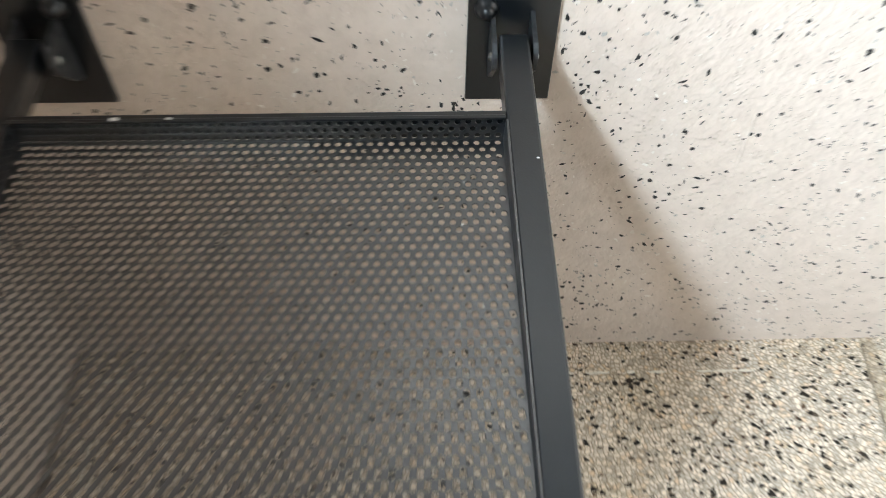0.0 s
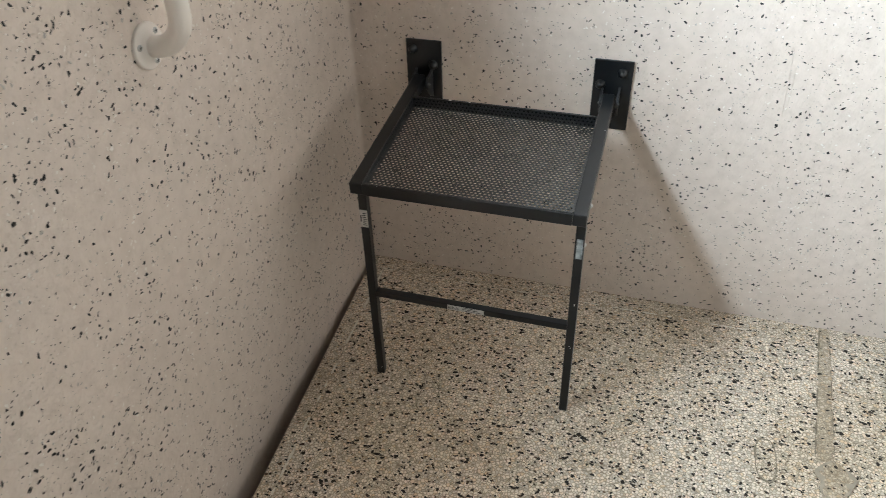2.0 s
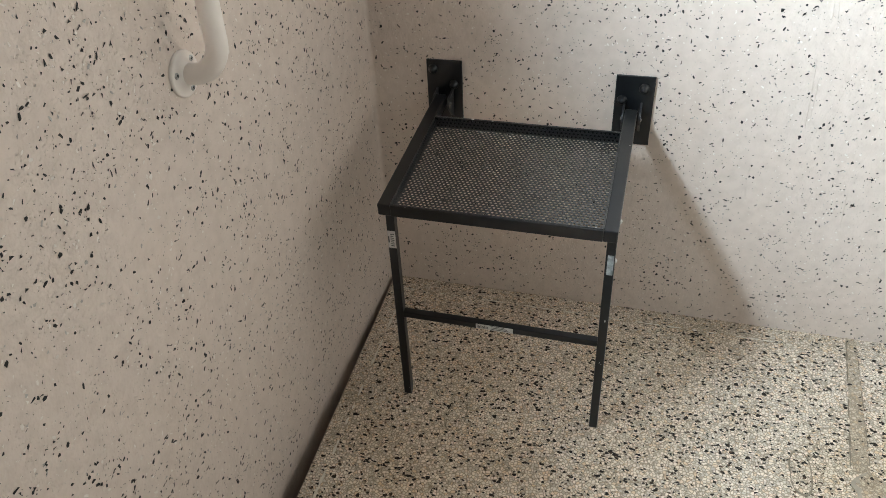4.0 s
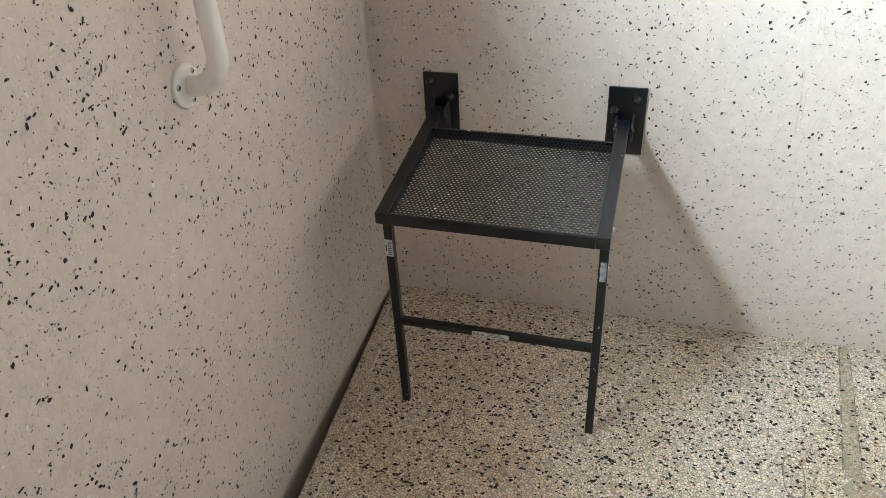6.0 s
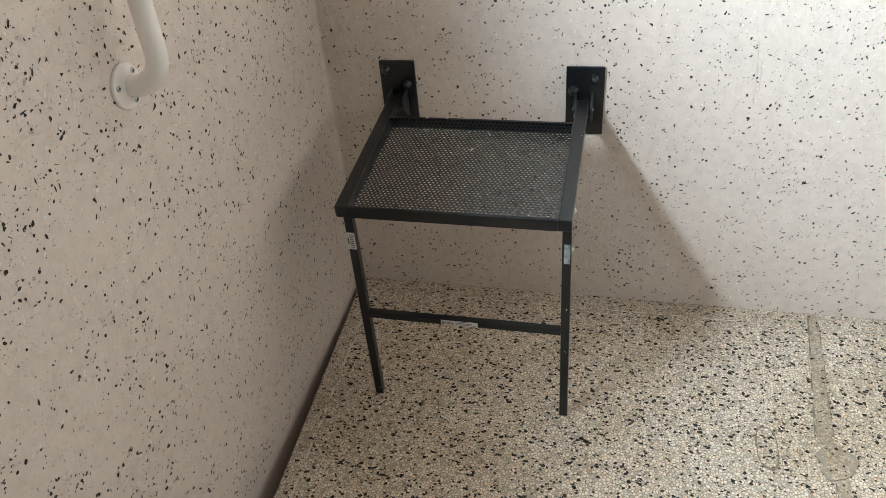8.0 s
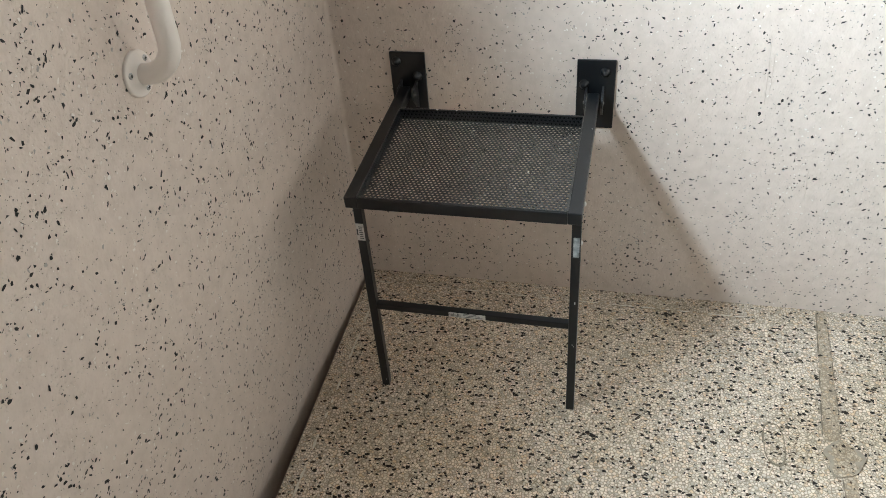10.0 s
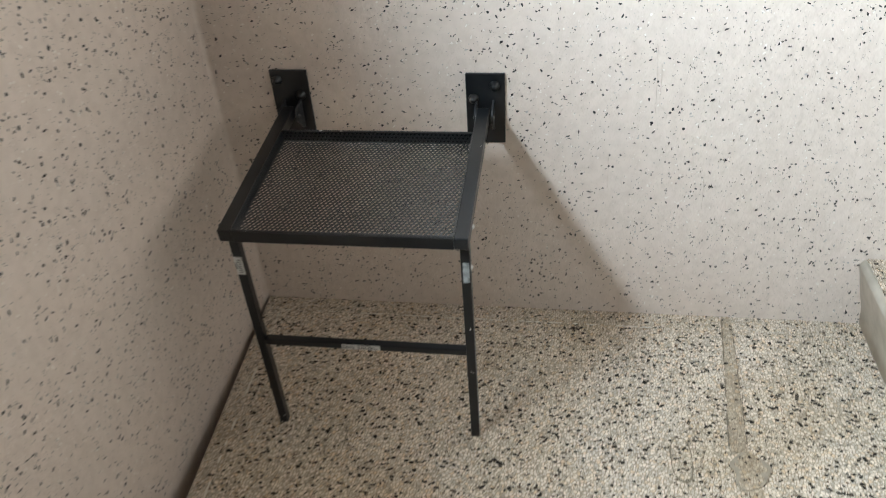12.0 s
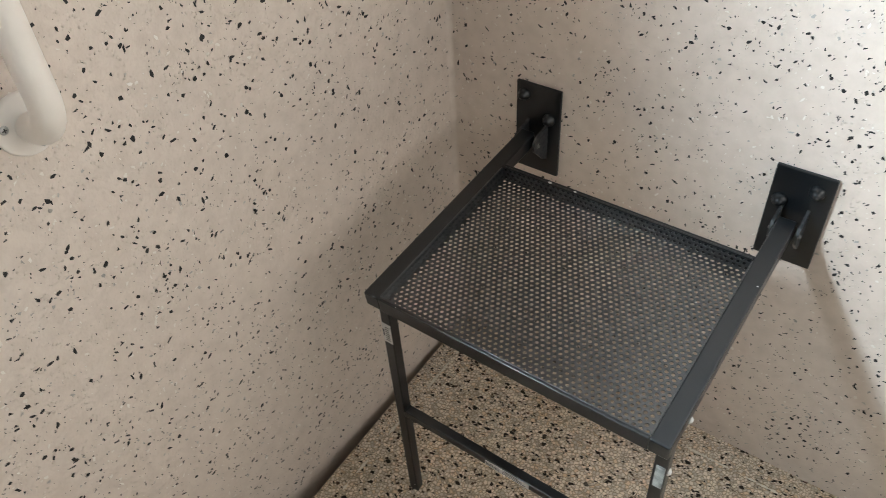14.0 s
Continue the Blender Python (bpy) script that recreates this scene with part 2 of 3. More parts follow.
# thick paint rounds the corner of the two walls
bm, rows, COVE = bmesh.new(), [], 0.010
for k in range(9):
    a = math.radians(90 * k / 8)
    x, y = COVE - COVE * math.sin(a), -COVE + COVE * math.cos(a)
    rows.append([bm.verts.new((x + 0.0002, y - 0.0002, z)) for z in (-0.1, ROOM_Z)])
for p, q in zip(rows, rows[1:]):
    bm.faces.new((p[0], p[1], q[1], q[0])).smooth = True
bmesh.ops.recalc_face_normals(bm, faces=bm.faces)
part("corner_cove", bm, PAINT, wall_north, "rounded corner under thick paint")

# unseen closing wall, pierced for the added fill opening
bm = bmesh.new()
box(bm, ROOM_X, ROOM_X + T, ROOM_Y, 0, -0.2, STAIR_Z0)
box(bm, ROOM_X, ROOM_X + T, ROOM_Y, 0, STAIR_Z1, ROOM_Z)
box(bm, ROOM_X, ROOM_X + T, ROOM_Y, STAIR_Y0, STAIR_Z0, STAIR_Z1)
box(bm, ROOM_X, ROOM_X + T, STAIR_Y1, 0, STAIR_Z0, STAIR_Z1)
structure("wall_east", bm, EAST_DARK, "unseen closing wall, toned dark brown to cut bounced light")

# out of view, set close to shut off light bounced from the south
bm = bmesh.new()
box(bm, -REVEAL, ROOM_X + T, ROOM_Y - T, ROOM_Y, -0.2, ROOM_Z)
structure("wall_south", bm, SOUTH_DARK, "unseen closing wall, dark and near to cut light from the south")

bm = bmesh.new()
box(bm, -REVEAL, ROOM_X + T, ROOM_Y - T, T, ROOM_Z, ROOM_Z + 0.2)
structure("ceiling", bm, CEILING, "unseen ceiling, toned dark to weaken bounced light")


def glazing(name, label, corners, along, depth):
    """A framed pane in an opening. along: 0 for an opening seen along x, 1 for one seen along y."""
    a0, a1, z0, z1 = corners
    f = 0.045
    thing = tagged(empty(name), label, kind="structure")
    bm = bmesh.new()
    for b0, b1, c0, c1 in ((a0, a1, z0, z0 + f), (a0, a1, z1 - f, z1), (a0, a0 + f, z0 + f, z1 - f), (a1 - f, a1, z0 + f, z1 - f)):
        if along == 0:
            box(bm, depth - 0.03, depth + 0.03, b0, b1, c0, c1, 0.003)
        else:
            box(bm, b0, b1, depth - 0.03, depth + 0.03, c0, c1, 0.003)
    part("window_frame", bm, RAIL, thing)
    bm = bmesh.new()
    if along == 0:
        box(bm, depth - 0.003, depth + 0.003, a0 + f, a1 - f, z0 + f, z1 - f)
    else:
        box(bm, a0 + f, a1 - f, depth - 0.003, depth + 0.003, z0 + f, z1 - f)
    pane = part("pane", bm, GLASS, thing)
    pane.visible_shadow = False


glazing("window_1", "low wide window high in the painted wall", (WIN_Y0, WIN_Y1, WIN_Z0, WIN_Z1), 0, -0.17)
# frame and pane that dress the added fill light
glazing("added_window", "added unseen window over the stair, for fill light on the west wall", (STAIR_Y0, STAIR_Y1, STAIR_Z0, STAIR_Z1), 0, ROOM_X + 0.14)


# ---- paint flakes on the two walls ----
def flakes(name, mat, parent, width, height, count, low, high, place, avoid, seed, clump=0.5, label="", tilt=0.0):
    """Flat angular chips of paint. place turns (u, v, lift) on the wall into the room."""
    rng = np.random.default_rng(seed)
    hubs = rng.random((int(count / 9), 2)) * (width, height)
    verts, faces = [], []
    made = 0
    while made < count:
        if rng.random() < clump:
            u, v = hubs[int(rng.random() ** 1.25 * len(hubs))] + rng.normal(0, 0.016, 2)
        else:
            u, v = rng.random(2) * (width, height)
        made += 1
        if not (0.003 < u < width and 0.003 < v < height) or avoid(u, v):
            continue
        size = low + (high - low) * rng.random() ** 2.7
        stretch = 1 + 1.9 * rng.random() ** 1.5
        turn, sides = rng.random() * math.pi, int(rng.integers(3, 7))
        angles = np.sort((np.arange(sides) + 0.75 * rng.random(sides)) * 2 * math.pi / sides)
        radii = size * (0.65 + 0.5 * rng.random(sides)) / 2
        a, b = radii * np.cos(angles) * math.sqrt(stretch), radii * np.sin(angles) / math.sqrt(stretch)
        uu, vv = u + a * math.cos(turn) - b * math.sin(turn), v + a * math.sin(turn) + b * math.cos(turn)
        lift = 0.0003 + 0.0004 * rng.random()
        # covered flakes stand a little askew, so that they catch the light
        lean = tilt * rng.normal(0, 1, 2)
        rise = lift + np.maximum((uu - u) * lean[0] + (vv - v) * lean[1], -0.0002)
        start = len(verts)
        verts += [place(p, q, h) for p, q, h in zip(uu, vv, rise)]
        faces.append(list(range(start, start + sides)))
    me = bpy.data.meshes.new(name)
    me.from_pydata(verts, [], faces)
    me.materials.append(mat)
    ob = new(name, me)
    ob.parent = parent
    return tagged(ob, label, kind="stuff")


def on_north(u, v, lift):
    return (u, -lift, v)


def on_west(u, v, lift):
    return (lift, -u, v)


def clear(u, v):
    return False


def off_window(u, v):
    return -WIN_Y1 - 0.01 < u < -WIN_Y0 + 0.01 and WIN_Z0 - 0.01 < v < WIN_Z1 + 0.01


NORTH = (ROOM_X, ROOM_Z)
WEST = (-ROOM_Y, ROOM_Z)
for mat, name, per, low, high, clump, label in (
        (FLAKE_DARK, "dark_flakes", 7600, 0.0014, 0.0071, 0.5, "small angular black paint flakes"),
        (FLAKE_GREY, "veiled_flakes", 1300, 0.0014, 0.0060, 0.4, "small grey half-covered paint flakes"),
        (FLAKE_WHITE, "white_flakes", 2700, 0.0016, 0.0062, 0.4, "small white paint flakes")):
    seed = per
    flakes(name, mat, wall_north, *NORTH, int(per * 0.8 * NORTH[0] * NORTH[1]), low, high, on_north, clear, seed, clump, label, 0.0 if mat is FLAKE_DARK else 0.22)
    flakes(name, mat, wall_west, *WEST, int(per * 0.9 * WEST[0] * WEST[1]), low, high * 1.08, on_west, off_window, seed + 1, clump, label, 0.0 if mat is FLAKE_DARK else 0.22)


def paint_run(p, q, width, height, seed):
    """A raised line in the paint on the north wall, swelling and fading on its way from p to q."""
    rng = np.random.default_rng(seed)
    bm, n, rows = bmesh.new(), 14, []
    for k in range(n + 1):
        f = k / n
        x, z = p[0] + (q[0] - p[0]) * f + rng.normal(0, 0.0004), p[1] + (q[1] - p[1]) * f
        w = width * (0.35 + 0.65 * math.sin(math.pi * f)) * (0.7 + 0.5 * rng.random())
        rows.append([bm.verts.new((x + o * w, -h, z)) for o, h in ((-0.5, 0.0001), (-0.2, height), (0.2, height * 0.8), (0.5, 0.0001))])
    for a, b in zip(rows, rows[1:]):
        for k in range(3):
            bm.faces.new((a[k], a[k + 1], b[k + 1], b[k])).smooth = True
    bmesh.ops.recalc_face_normals(bm, faces=bm.faces)
    part("paint_run", bm, PAINT, wall_north, "raised vertical run in the paint")


paint_run((0.873, 0.645), (0.882, 0.508), 0.0042, 0.0010, 41)
paint_run((0.884, 0.612), (0.887, 0.535), 0.0038, 0.0009, 42)
paint_run((0.884, 0.752), (0.889, 0.722), 0.0038, 0.0009, 46)
paint_run((0.876, 0.760), (0.880, 0.715), 0.0038, 0.0009, 43)
paint_run((0.990, 0.375), (0.997, 0.292), 0.0038, 0.0008, 44)
paint_run((0.800, 0.420), (0.804, 0.330), 0.0036, 0.0007, 45)

# ---- floor: borders, mortar joint, patched holes ----
def outline_slab(name, points, z, mat, label, parent=floor, thick=0.006):
    bm = bmesh.new()
    top = [bm.verts.new((x, y, z)) for x, y in points]
    low = [bm.verts.new((x, y, z - thick)) for x, y in points]
    bm.faces.new(top)
    n = len(top)
    for k in range(n):
        bm.faces.new((top[k], low[k], low[(k + 1) % n], top[(k + 1) % n]))
    bmesh.ops.recalc_face_normals(bm, faces=bm.faces)
    return part(name, bm, mat, parent, label)


def ragged(rng, p, q, steps, jitter):
    """Points from p to q that wander sideways."""
    p, q = np.array(p), np.array(q)
    side = np.array((-(q - p)[1], (q - p)[0])) / np.linalg.norm(q - p)
    return [tuple(p + (q - p) * k / steps + side * rng.normal(0, jitter)) for k in range(steps + 1)]


rng = np.random.default_rng(5)
outline_slab("border", ragged(rng, (0.013, -0.048), (1.345, -0.048), 90, 0.0012) + [(1.345, 0.0), (0.0105, 0.0)], 0.0012, TERRAZZO_EDGE, "finer terrazzo border strip")
outline_slab("border", ragged(rng, (0.088, -1.1), (0.052, -0.049), 70, 0.0012) + [(0.0125, -0.049), (0.0435, -0.72), (0.0505, -1.1)], 0.0012, TERRAZZO_EDGE, "finer terrazzo border strip")


def ridge(name, p, q, width, z, mat, seed, gaps=0.35, step=0.02, label=""):
    """A broken line of cement lying along p to q."""
    rng = np.random.default_rng(seed)
    p, q = Vector(p), Vector(q)
    length = (q - p).length
    d = (q - p).normalized()
    s = Vector((-d.y, d.x))
    bm = bmesh.new()
    at = 0.0
    while at < length:
        run = step * (0.5 + 1.6 * rng.random())
        if rng.random() > gaps:
            n = 5
            left = [bm.verts.new((*(p + d * min(at + run * k / n, length) + s * (width * (0.35 + 0.4 * rng.random()) * math.sin(math.pi * (k + 0.4) / (n + 0.8)))), z)) for k in range(n + 1)]
            right = [bm.verts.new((*(p + d * min(at + run * k / n, length) - s * (width * (0.35 + 0.4 * rng.random()) * math.sin(math.pi * (k + 0.4) / (n + 0.8)))), z)) for k in range(n + 1)]
            for k in range(n):
                bm.faces.new((left[k], right[k], right[k + 1], left[k + 1]))
        at += run
    bmesh.ops.recalc_face_normals(bm, faces=bm.faces)
    return part(name, bm, mat, floor, label)


ridge("cement_ridge", (0.05, -0.0485), (0.95, -0.0485), 0.004, 0.0018, RIDGE, 11, 0.3, label="pale broken cement line")
ridge("cement_ridge", (0.052, -0.06), (0.088, -1.1), 0.005, 0.0018, RIDGE, 12, 0.3, label="pale broken cement line")

# an old joint: a strip of finer fill between ragged edges, ending in a patched hole
left = ragged(rng, (1.079, -0.002), (1.042, -0.385), 34, 0.0010)
right = ragged(rng, (1.101, -0.002), (1.074, -0.385), 34, 0.0012)
bm = bmesh.new()
rows = [(bm.verts.new((*a, 0.0024)), bm.verts.new((*b, 0.0024))) for a, b in zip(left, right)]
for a, b in zip(rows, rows[1:]):
    bm.faces.new((a[0], b[0], b[1], a[1]))
bmesh.ops.recalc_face_normals(bm, faces=bm.faces)
part("filled_joint", bm, FILL, floor, "fine terrazzo strip filling an old joint")
blob = [(1.070 + (0.033 + 0.005 * math.sin(3 * a + 1) + 0.003 * math.sin(7 * a)) * math.cos(a), -0.425 + (0.042 + 0.006 * math.sin(2 * a) + 0.003 * math.sin(5 * a)) * math.sin(a))
        for a in (math.radians(10 * k) for k in range(36))]
outline_slab("mortar_patch", blob, 0.0028, FILL, "mortar patch with stone chips over an old hole")
for first, count, deep in ((9, 16, 0.017), (30, 11, 0.015)):
    # grey mortar smeared along the patch's rim
    bm = bmesh.new()
    rows = []
    for k in range(count + 1):
        w = deep * math.sin(math.pi * k / count) * (0.65 + 0.35 * math.sin(1.7 * k))
        c = Vector(blob[(first + k) % 36] + (0,)) - Vector((1.070, -0.425, 0))
        rows.append([bm.verts.new(Vector((1.070, -0.425, 0.0034)) + c.normalized() * (c.length - f)) for f in (abs(w) + 0.0004, -0.0006)])
    for a, b in zip(rows, rows[1:]):
        bm.faces.new((a[0], a[1], b[1], b[0]))
    bmesh.ops.recalc_face_normals(bm, faces=bm.faces)
    part("mortar_smear", bm, MORTAR, floor, "grey mortar smear round the patch")
outline_slab("filled_joint", ragged(rng, (1.062, -0.462), (1.02, -1.6), 60, 0.0010) + ragged(rng, (1.045, -1.6), (1.086, -0.462), 60, 0.0012), 0.0008, FILL, "fine terrazzo strip filling an old joint")
ridge("crack", (1.080, -0.01), (1.041, -0.375), 0.0034, 0.0030, CRACK, 21, 0.12, label="dark crack along the joint")
ridge("crack", (1.100, -0.01), (1.075, -0.375), 0.0022, 0.0030, CRACK, 22, 0.5, label="dark crack along the joint")
ridge("crack", (1.062, -0.468), (1.02, -1.6), 0.003, 0.0012, CRACK, 23, 0.15, label="dark crack in the floor")


def oval(name, x, y, rx, ry, wide, mat, seed, z=0.001):
    rng = np.random.default_rng(seed)
    bm = bmesh.new()
    rings = []
    for k in range(40):
        a = 2 * math.pi * k / 40
        c, s = math.copysign(abs(math.cos(a)) ** 0.75, math.cos(a)), math.copysign(abs(math.sin(a)) ** 0.75, math.sin(a))
        j = 1 + rng.normal(0, 0.015)
        w = wide * (0.3 + 0.9 * rng.random())
        rings.append([bm.verts.new((x + (rx * j + o) * c, y + (ry * j + o) * s, z)) for o in (-w / 2, w / 2)])
    for k in range(40):
        a, b = rings[k], rings[(k + 1) % 40]
        bm.faces.new((a[0], a[1], b[1], b[0]))
    bmesh.ops.recalc_face_normals(bm, faces=bm.faces)
    return part(name, bm, mat, floor, "faint outline of a filled slot")


oval("slot_outline", 0.951, -0.408, 0.019, 0.050, 0.0042, CRACK, 31)
oval("slot_outline", 0.285, -0.425, 0.019, 0.040, 0.0022, CRACK, 32)

# ---- the stair's first step ----
step = tagged(empty("stair_step"), "terrazzo stair step with a grey painted riser and rounded edge", kind="structure")
NOSE, HIGH, ROUND = 1.335, 0.178, 0.015
profile = [(1.374, 0.0), (1.368, 0.045), (1.352, 0.098)]
profile += [(NOSE + ROUND - ROUND * math.cos(math.radians(a)), HIGH - ROUND + ROUND * math.sin(math.radians(a))) for a in range(-20, 91, 10)]
profile += [(ROOM_X, HIGH), (ROOM_X, 0.0)]
bm = bmesh.new()
rows = [[bm.verts.new((x, y, z)) for x, z in profile] for y in (-1.3, 0.0)]
for k in range(len(profile)):
    n = (k + 1) % len(profile)
    bm.faces.new((rows[0][k], rows[0][n], rows[1][n], rows[1][k])).smooth = k < len(profile) - 3
bm.faces.new(rows[0])
bm.faces.new(rows[1])
bmesh.ops.recalc_face_normals(bm, faces=bm.faces)
part("riser", bm, RISER, step, "grey worn riser with a rounded nose")
bm = bmesh.new()
box(bm, NOSE + 0.011, ROOM_X, -1.299, -0.001, HIGH - 0.01, HIGH + 0.003, 0.0012)
part("tread", bm, terrazzo("tread_terrazzo", (0.76, 0.66, 0.55), (0.27, 0.208, 0.148)), step)

# ---- the wall seat ----
seat = tagged(empty("folding_wall_seat"), "anthracite steel folding wall seat with perforated seat and two front legs", "folding seat")
LEFT, RIGHT, TUBE, DEEP, LIP = 0.1530, 0.5680, 0.0238, 0.0240, 0.0045
# the seat leans a little to the front
TILT_SEAT = Matrix.Translation((0.36, 0, 0.5365)) @ pose(0, 0, 0, 5.2, 0, 0) @ Matrix.Translation((-0.36, 0, 0))


def dome(bm, m, r, h, mat=0):
    lathe(bm, [(r * 1.15, 0), (r * 1.12, h * 0.22), (r * 1.0, h * 0.36), (r * 0.80, h * 0.46), (r * 0.74, h * 0.66), (r * 0.56, h * 0.86), (r * 0.3, h * 0.97), (0, h)], m, 20, mat)


def wall_plate(x0, x1, z0, z1, bolts, hinge):
    bm = bmesh.new()
    box(bm, x0, x1, -0.006, -0.0002, z0, z1, 0.0012)
    plate = part("wall_plate", bm, STEEL, seat)
    for x, z in bolts:
        bm = bmesh.new()
        dome(bm, Matrix.Translation((x, -0.006, z)) @ pose(0, 0, 0, 90), 0.0088, 0.0125)
        part("bolt", bm, STEEL, plate, "painted round bolt head")
    for away in (-0.0150, 0.0182):
        # a rounded lug on each side of the tube's end
        bm = bmesh.new()
        x = hinge + away
        cy, cz, r = -0.030, 0.516, 0.0165
        edge = [(-0.0062, cz + 0.022), (-0.016, cz + 0.018)]
        edge += [(cy - r * math.sin(math.radians(a)), cz + r * math.cos(math.radians(a))) for a in range(30, 151, 15)]
        edge += [(-0.018, cz - 0.036), (-0.0062, cz - 0.042)]
        rows = [[bm.verts.new((x + o, y, z)) for y, z in edge] for o in (-0.002, 0.002)]
        bm.faces.new(rows[0])
        bm.faces.new(rows[1][::-1])
        n = len(edge)
        for k in range(n):
            bm.faces.new((rows[0][k], rows[1][k], rows[1][(k + 1) % n], rows[0][(k + 1) % n]))
        bmesh.ops.recalc_face_normals(bm, faces=bm.faces)
        part("hinge_lug", bm, LUG, plate, "hinge lug with worn grey paint")
    for away in (-0.0170, 0.0202):
        bm = bmesh.new()
        dome(bm, Matrix.Translation((hinge + away, -0.034, 0.514)) @ pose(0, 0, 0, 0, math.copysign(90, away)), 0.0034, 0.0026)
        part("hinge_pin", bm, PIVOT, plate, "worn bright hinge pin")
    return plate


wall_plate(0.1285, 0.2050, 0.4450, 0.5980, ((0.143, 0.578), (0.187, 0.546)), 0.1656)
wall_plate(0.5200, 0.5962, 0.4440, 0.5922, ((0.535, 0.541), (0.576, 0.568)), 0.5554)

for x0 in (LEFT, RIGHT - TUBE):
    bm = bmesh.new()
    box(bm, x0, x0 + TUBE, -0.413, -0.030, -DEEP, 0, 0.0022, TILT_SEAT)
    part("side_tube", bm, STEEL, seat)
bm = bmesh.new()
box(bm, LEFT + TUBE, RIGHT - TUBE, -0.413, -0.413 + LIP, -DEEP, -0.0004, 0.0010, TILT_SEAT)
part("front_tube", bm, STEEL, seat)


def perforated(verts, faces, corners, pitch=0.008, r=0.00242, thick=0.0012):
    """A panel of staggered round holes with soft lips between four corners (near left, near right, far right, far left)."""
    p00, p10, p11, p01 = (Vector(p) for p in corners)
    w = (p10 - p00).cross(p01 - p00).normalized()
    wide, high = ((p10 - p00).length + (p11 - p01).length) / 2, ((p01 - p00).length + (p11 - p10).length) / 2
    rows = max(1, round(high / (pitch * 0.866)))
    cols = max(1, round(wide / pitch))
    pu, pv = wide / cols, high / rows
    ring = [(math.cos(math.radians(22.5 + 45 * k)), math.sin(math.radians(22.5 + 45 * k))) for k in range(8)]

    def put(a, b, c):
        f, g = a / wide, b / high
        verts.append(tuple((p00 * (1 - f) + p10 * f) * (1 - g) + (p01 * (1 - f) + p11 * f) * g + w * c))
        return len(verts) - 1

    def solid(a0, a1, b0, b1):
        for c in (0, -thick):
            f = [put(a0, b0, c), put(a1, b0, c), put(a1, b1, c), put(a0, b1, c)]
            faces.append(f if c == 0 else f[::-1])

    for j in range(rows):
        shift = 0.5 * pu * (j % 2)
        b0, b1 = j * pv, (j + 1) * pv
        cb = (b0 + b1) / 2
        if j % 2:
            solid(0, shift, b0, b1)
            solid(wide - shift, wide, b0, b1)
        for i in range(cols - j % 2):
            a0, a1 = shift + i * pu, shift + (i + 1) * pu
            ca = (a0 + a1) / 2
            edge = ((a1, cb), (a1, b1), (ca, b1), (a0, b1), (a0, cb), (a0, b0), (ca, b0), (a1, b0))
            outer = [[put(a, b, c) for a, b in edge] for c in (0, -thick)]
            lips = [[put(ca + k * rr, cb + q * rr, c) for k, q in ring] for rr, c in ((r * 1.12, 0), (r, -0.00045), (r, -thick))]
            for k in range(8):
                n = (k + 1) % 8
                # ring point k lies between corner k and corner k + 1
                faces.append([outer[0][k], outer[0][n], lips[0][k]])
                faces.append([lips[0][k], outer[0][n], lips[0][n]])
                faces.append([lips[0][k], lips[0][n], lips[1][n], lips[1][k]])
                faces.append([lips[1][k], lips[1][n], lips[2][n], lips[2][k]])
                faces.append([outer[1][n], outer[1][k], lips[2][k]])
                faces.append([outer[1][n], lips[2][k], lips[2][n]])


# a shallow tray: deeper at the back, nearly flush at the front, with sloping sides
X0, X1, Y0, Y1 = LEFT + TUBE, RIGHT - TUBE, -0.413 + LIP, -0.1215
RIM = [(X0 + 0.0005, Y0, -0.0008), (X1 - 0.0005, Y0, -0.0008), (X1 - 0.0005, Y1, -0.0004), (X0 + 0.0005, Y1, -0.0004)]
BED = [(0.1815, Y0 + 0.003, -0.0085), (0.5425, Y0 + 0.003, -0.0060), (0.5425, -0.1242, -0.0200), (0.1795, -0.1242, -0.0200)]


def sunk(x, y):
    """The depth of the tray's bed under the frame's top."""
    f = (y - BED[0][1]) / (BED[3][1] - BED[0][1])
    return BED[0][2] * (1 - f) + BED[3][2] * f


verts, faces = [], []
perforated(verts, faces, BED)
perforated(verts, faces, (BED[3], BED[2], RIM[2], RIM[3]))
perforated(verts, faces, (BED[0], BED[3], RIM[3], RIM[0]), r=0.0020)
for a, b in ((1, 0), (2, 1)):
    # the narrow front and side borders have no holes
    start = len(verts)
    verts += [BED[a], BED[b], RIM[b], RIM[a]]
    faces.append(list(range(start, start + 4)))
me = bpy.data.meshes.new("perforated_seat")
me.from_pydata([TILT_SEAT @ Vector(p) for p in verts], [], faces)
bm = bmesh.new()
bm.from_mesh(me)
bmesh.ops.remove_doubles(bm, verts=bm.verts, dist=0.00008)
bm.to_mesh(me)
bm.free()
me.materials.append(SHEET)
sheet = new("perforated_seat", me)
sheet.parent = seat
sheet["label"] = "recessed perforated steel seat sheet"
# small pale specks on the sheet and the tube
for x, y, z, w in ((0.5085, -0.2060, None, 0.0036), (0.5640, -0.1600, 0.0, 0.0022), (0.505, -0.285, None, 0.0020), (0.468, -0.300, None, 0.0017), (0.520, -0.272, None, 0.0016),
                   (0.2555, -0.1200, 0.0016, 0.0060), (0.2955, -0.1200, 0.0016, 0.0040), (0.205, -0.412, 0.0, 0.0014)):
    bm = bmesh.new()
    lathe(bm, [(w * 0.55, 0.0), (w * 0.45, 0.0005), (0, 0.0007)], TILT_SEAT @ Matrix.Translation((x, y, (sunk(x, y) if z is None else z) + 0.0001)) @ Matrix.Diagonal((1, 0.6, 1, 1)), 7)
    part("paint_chip", bm, CAP, seat, "small pale chip in the paint")
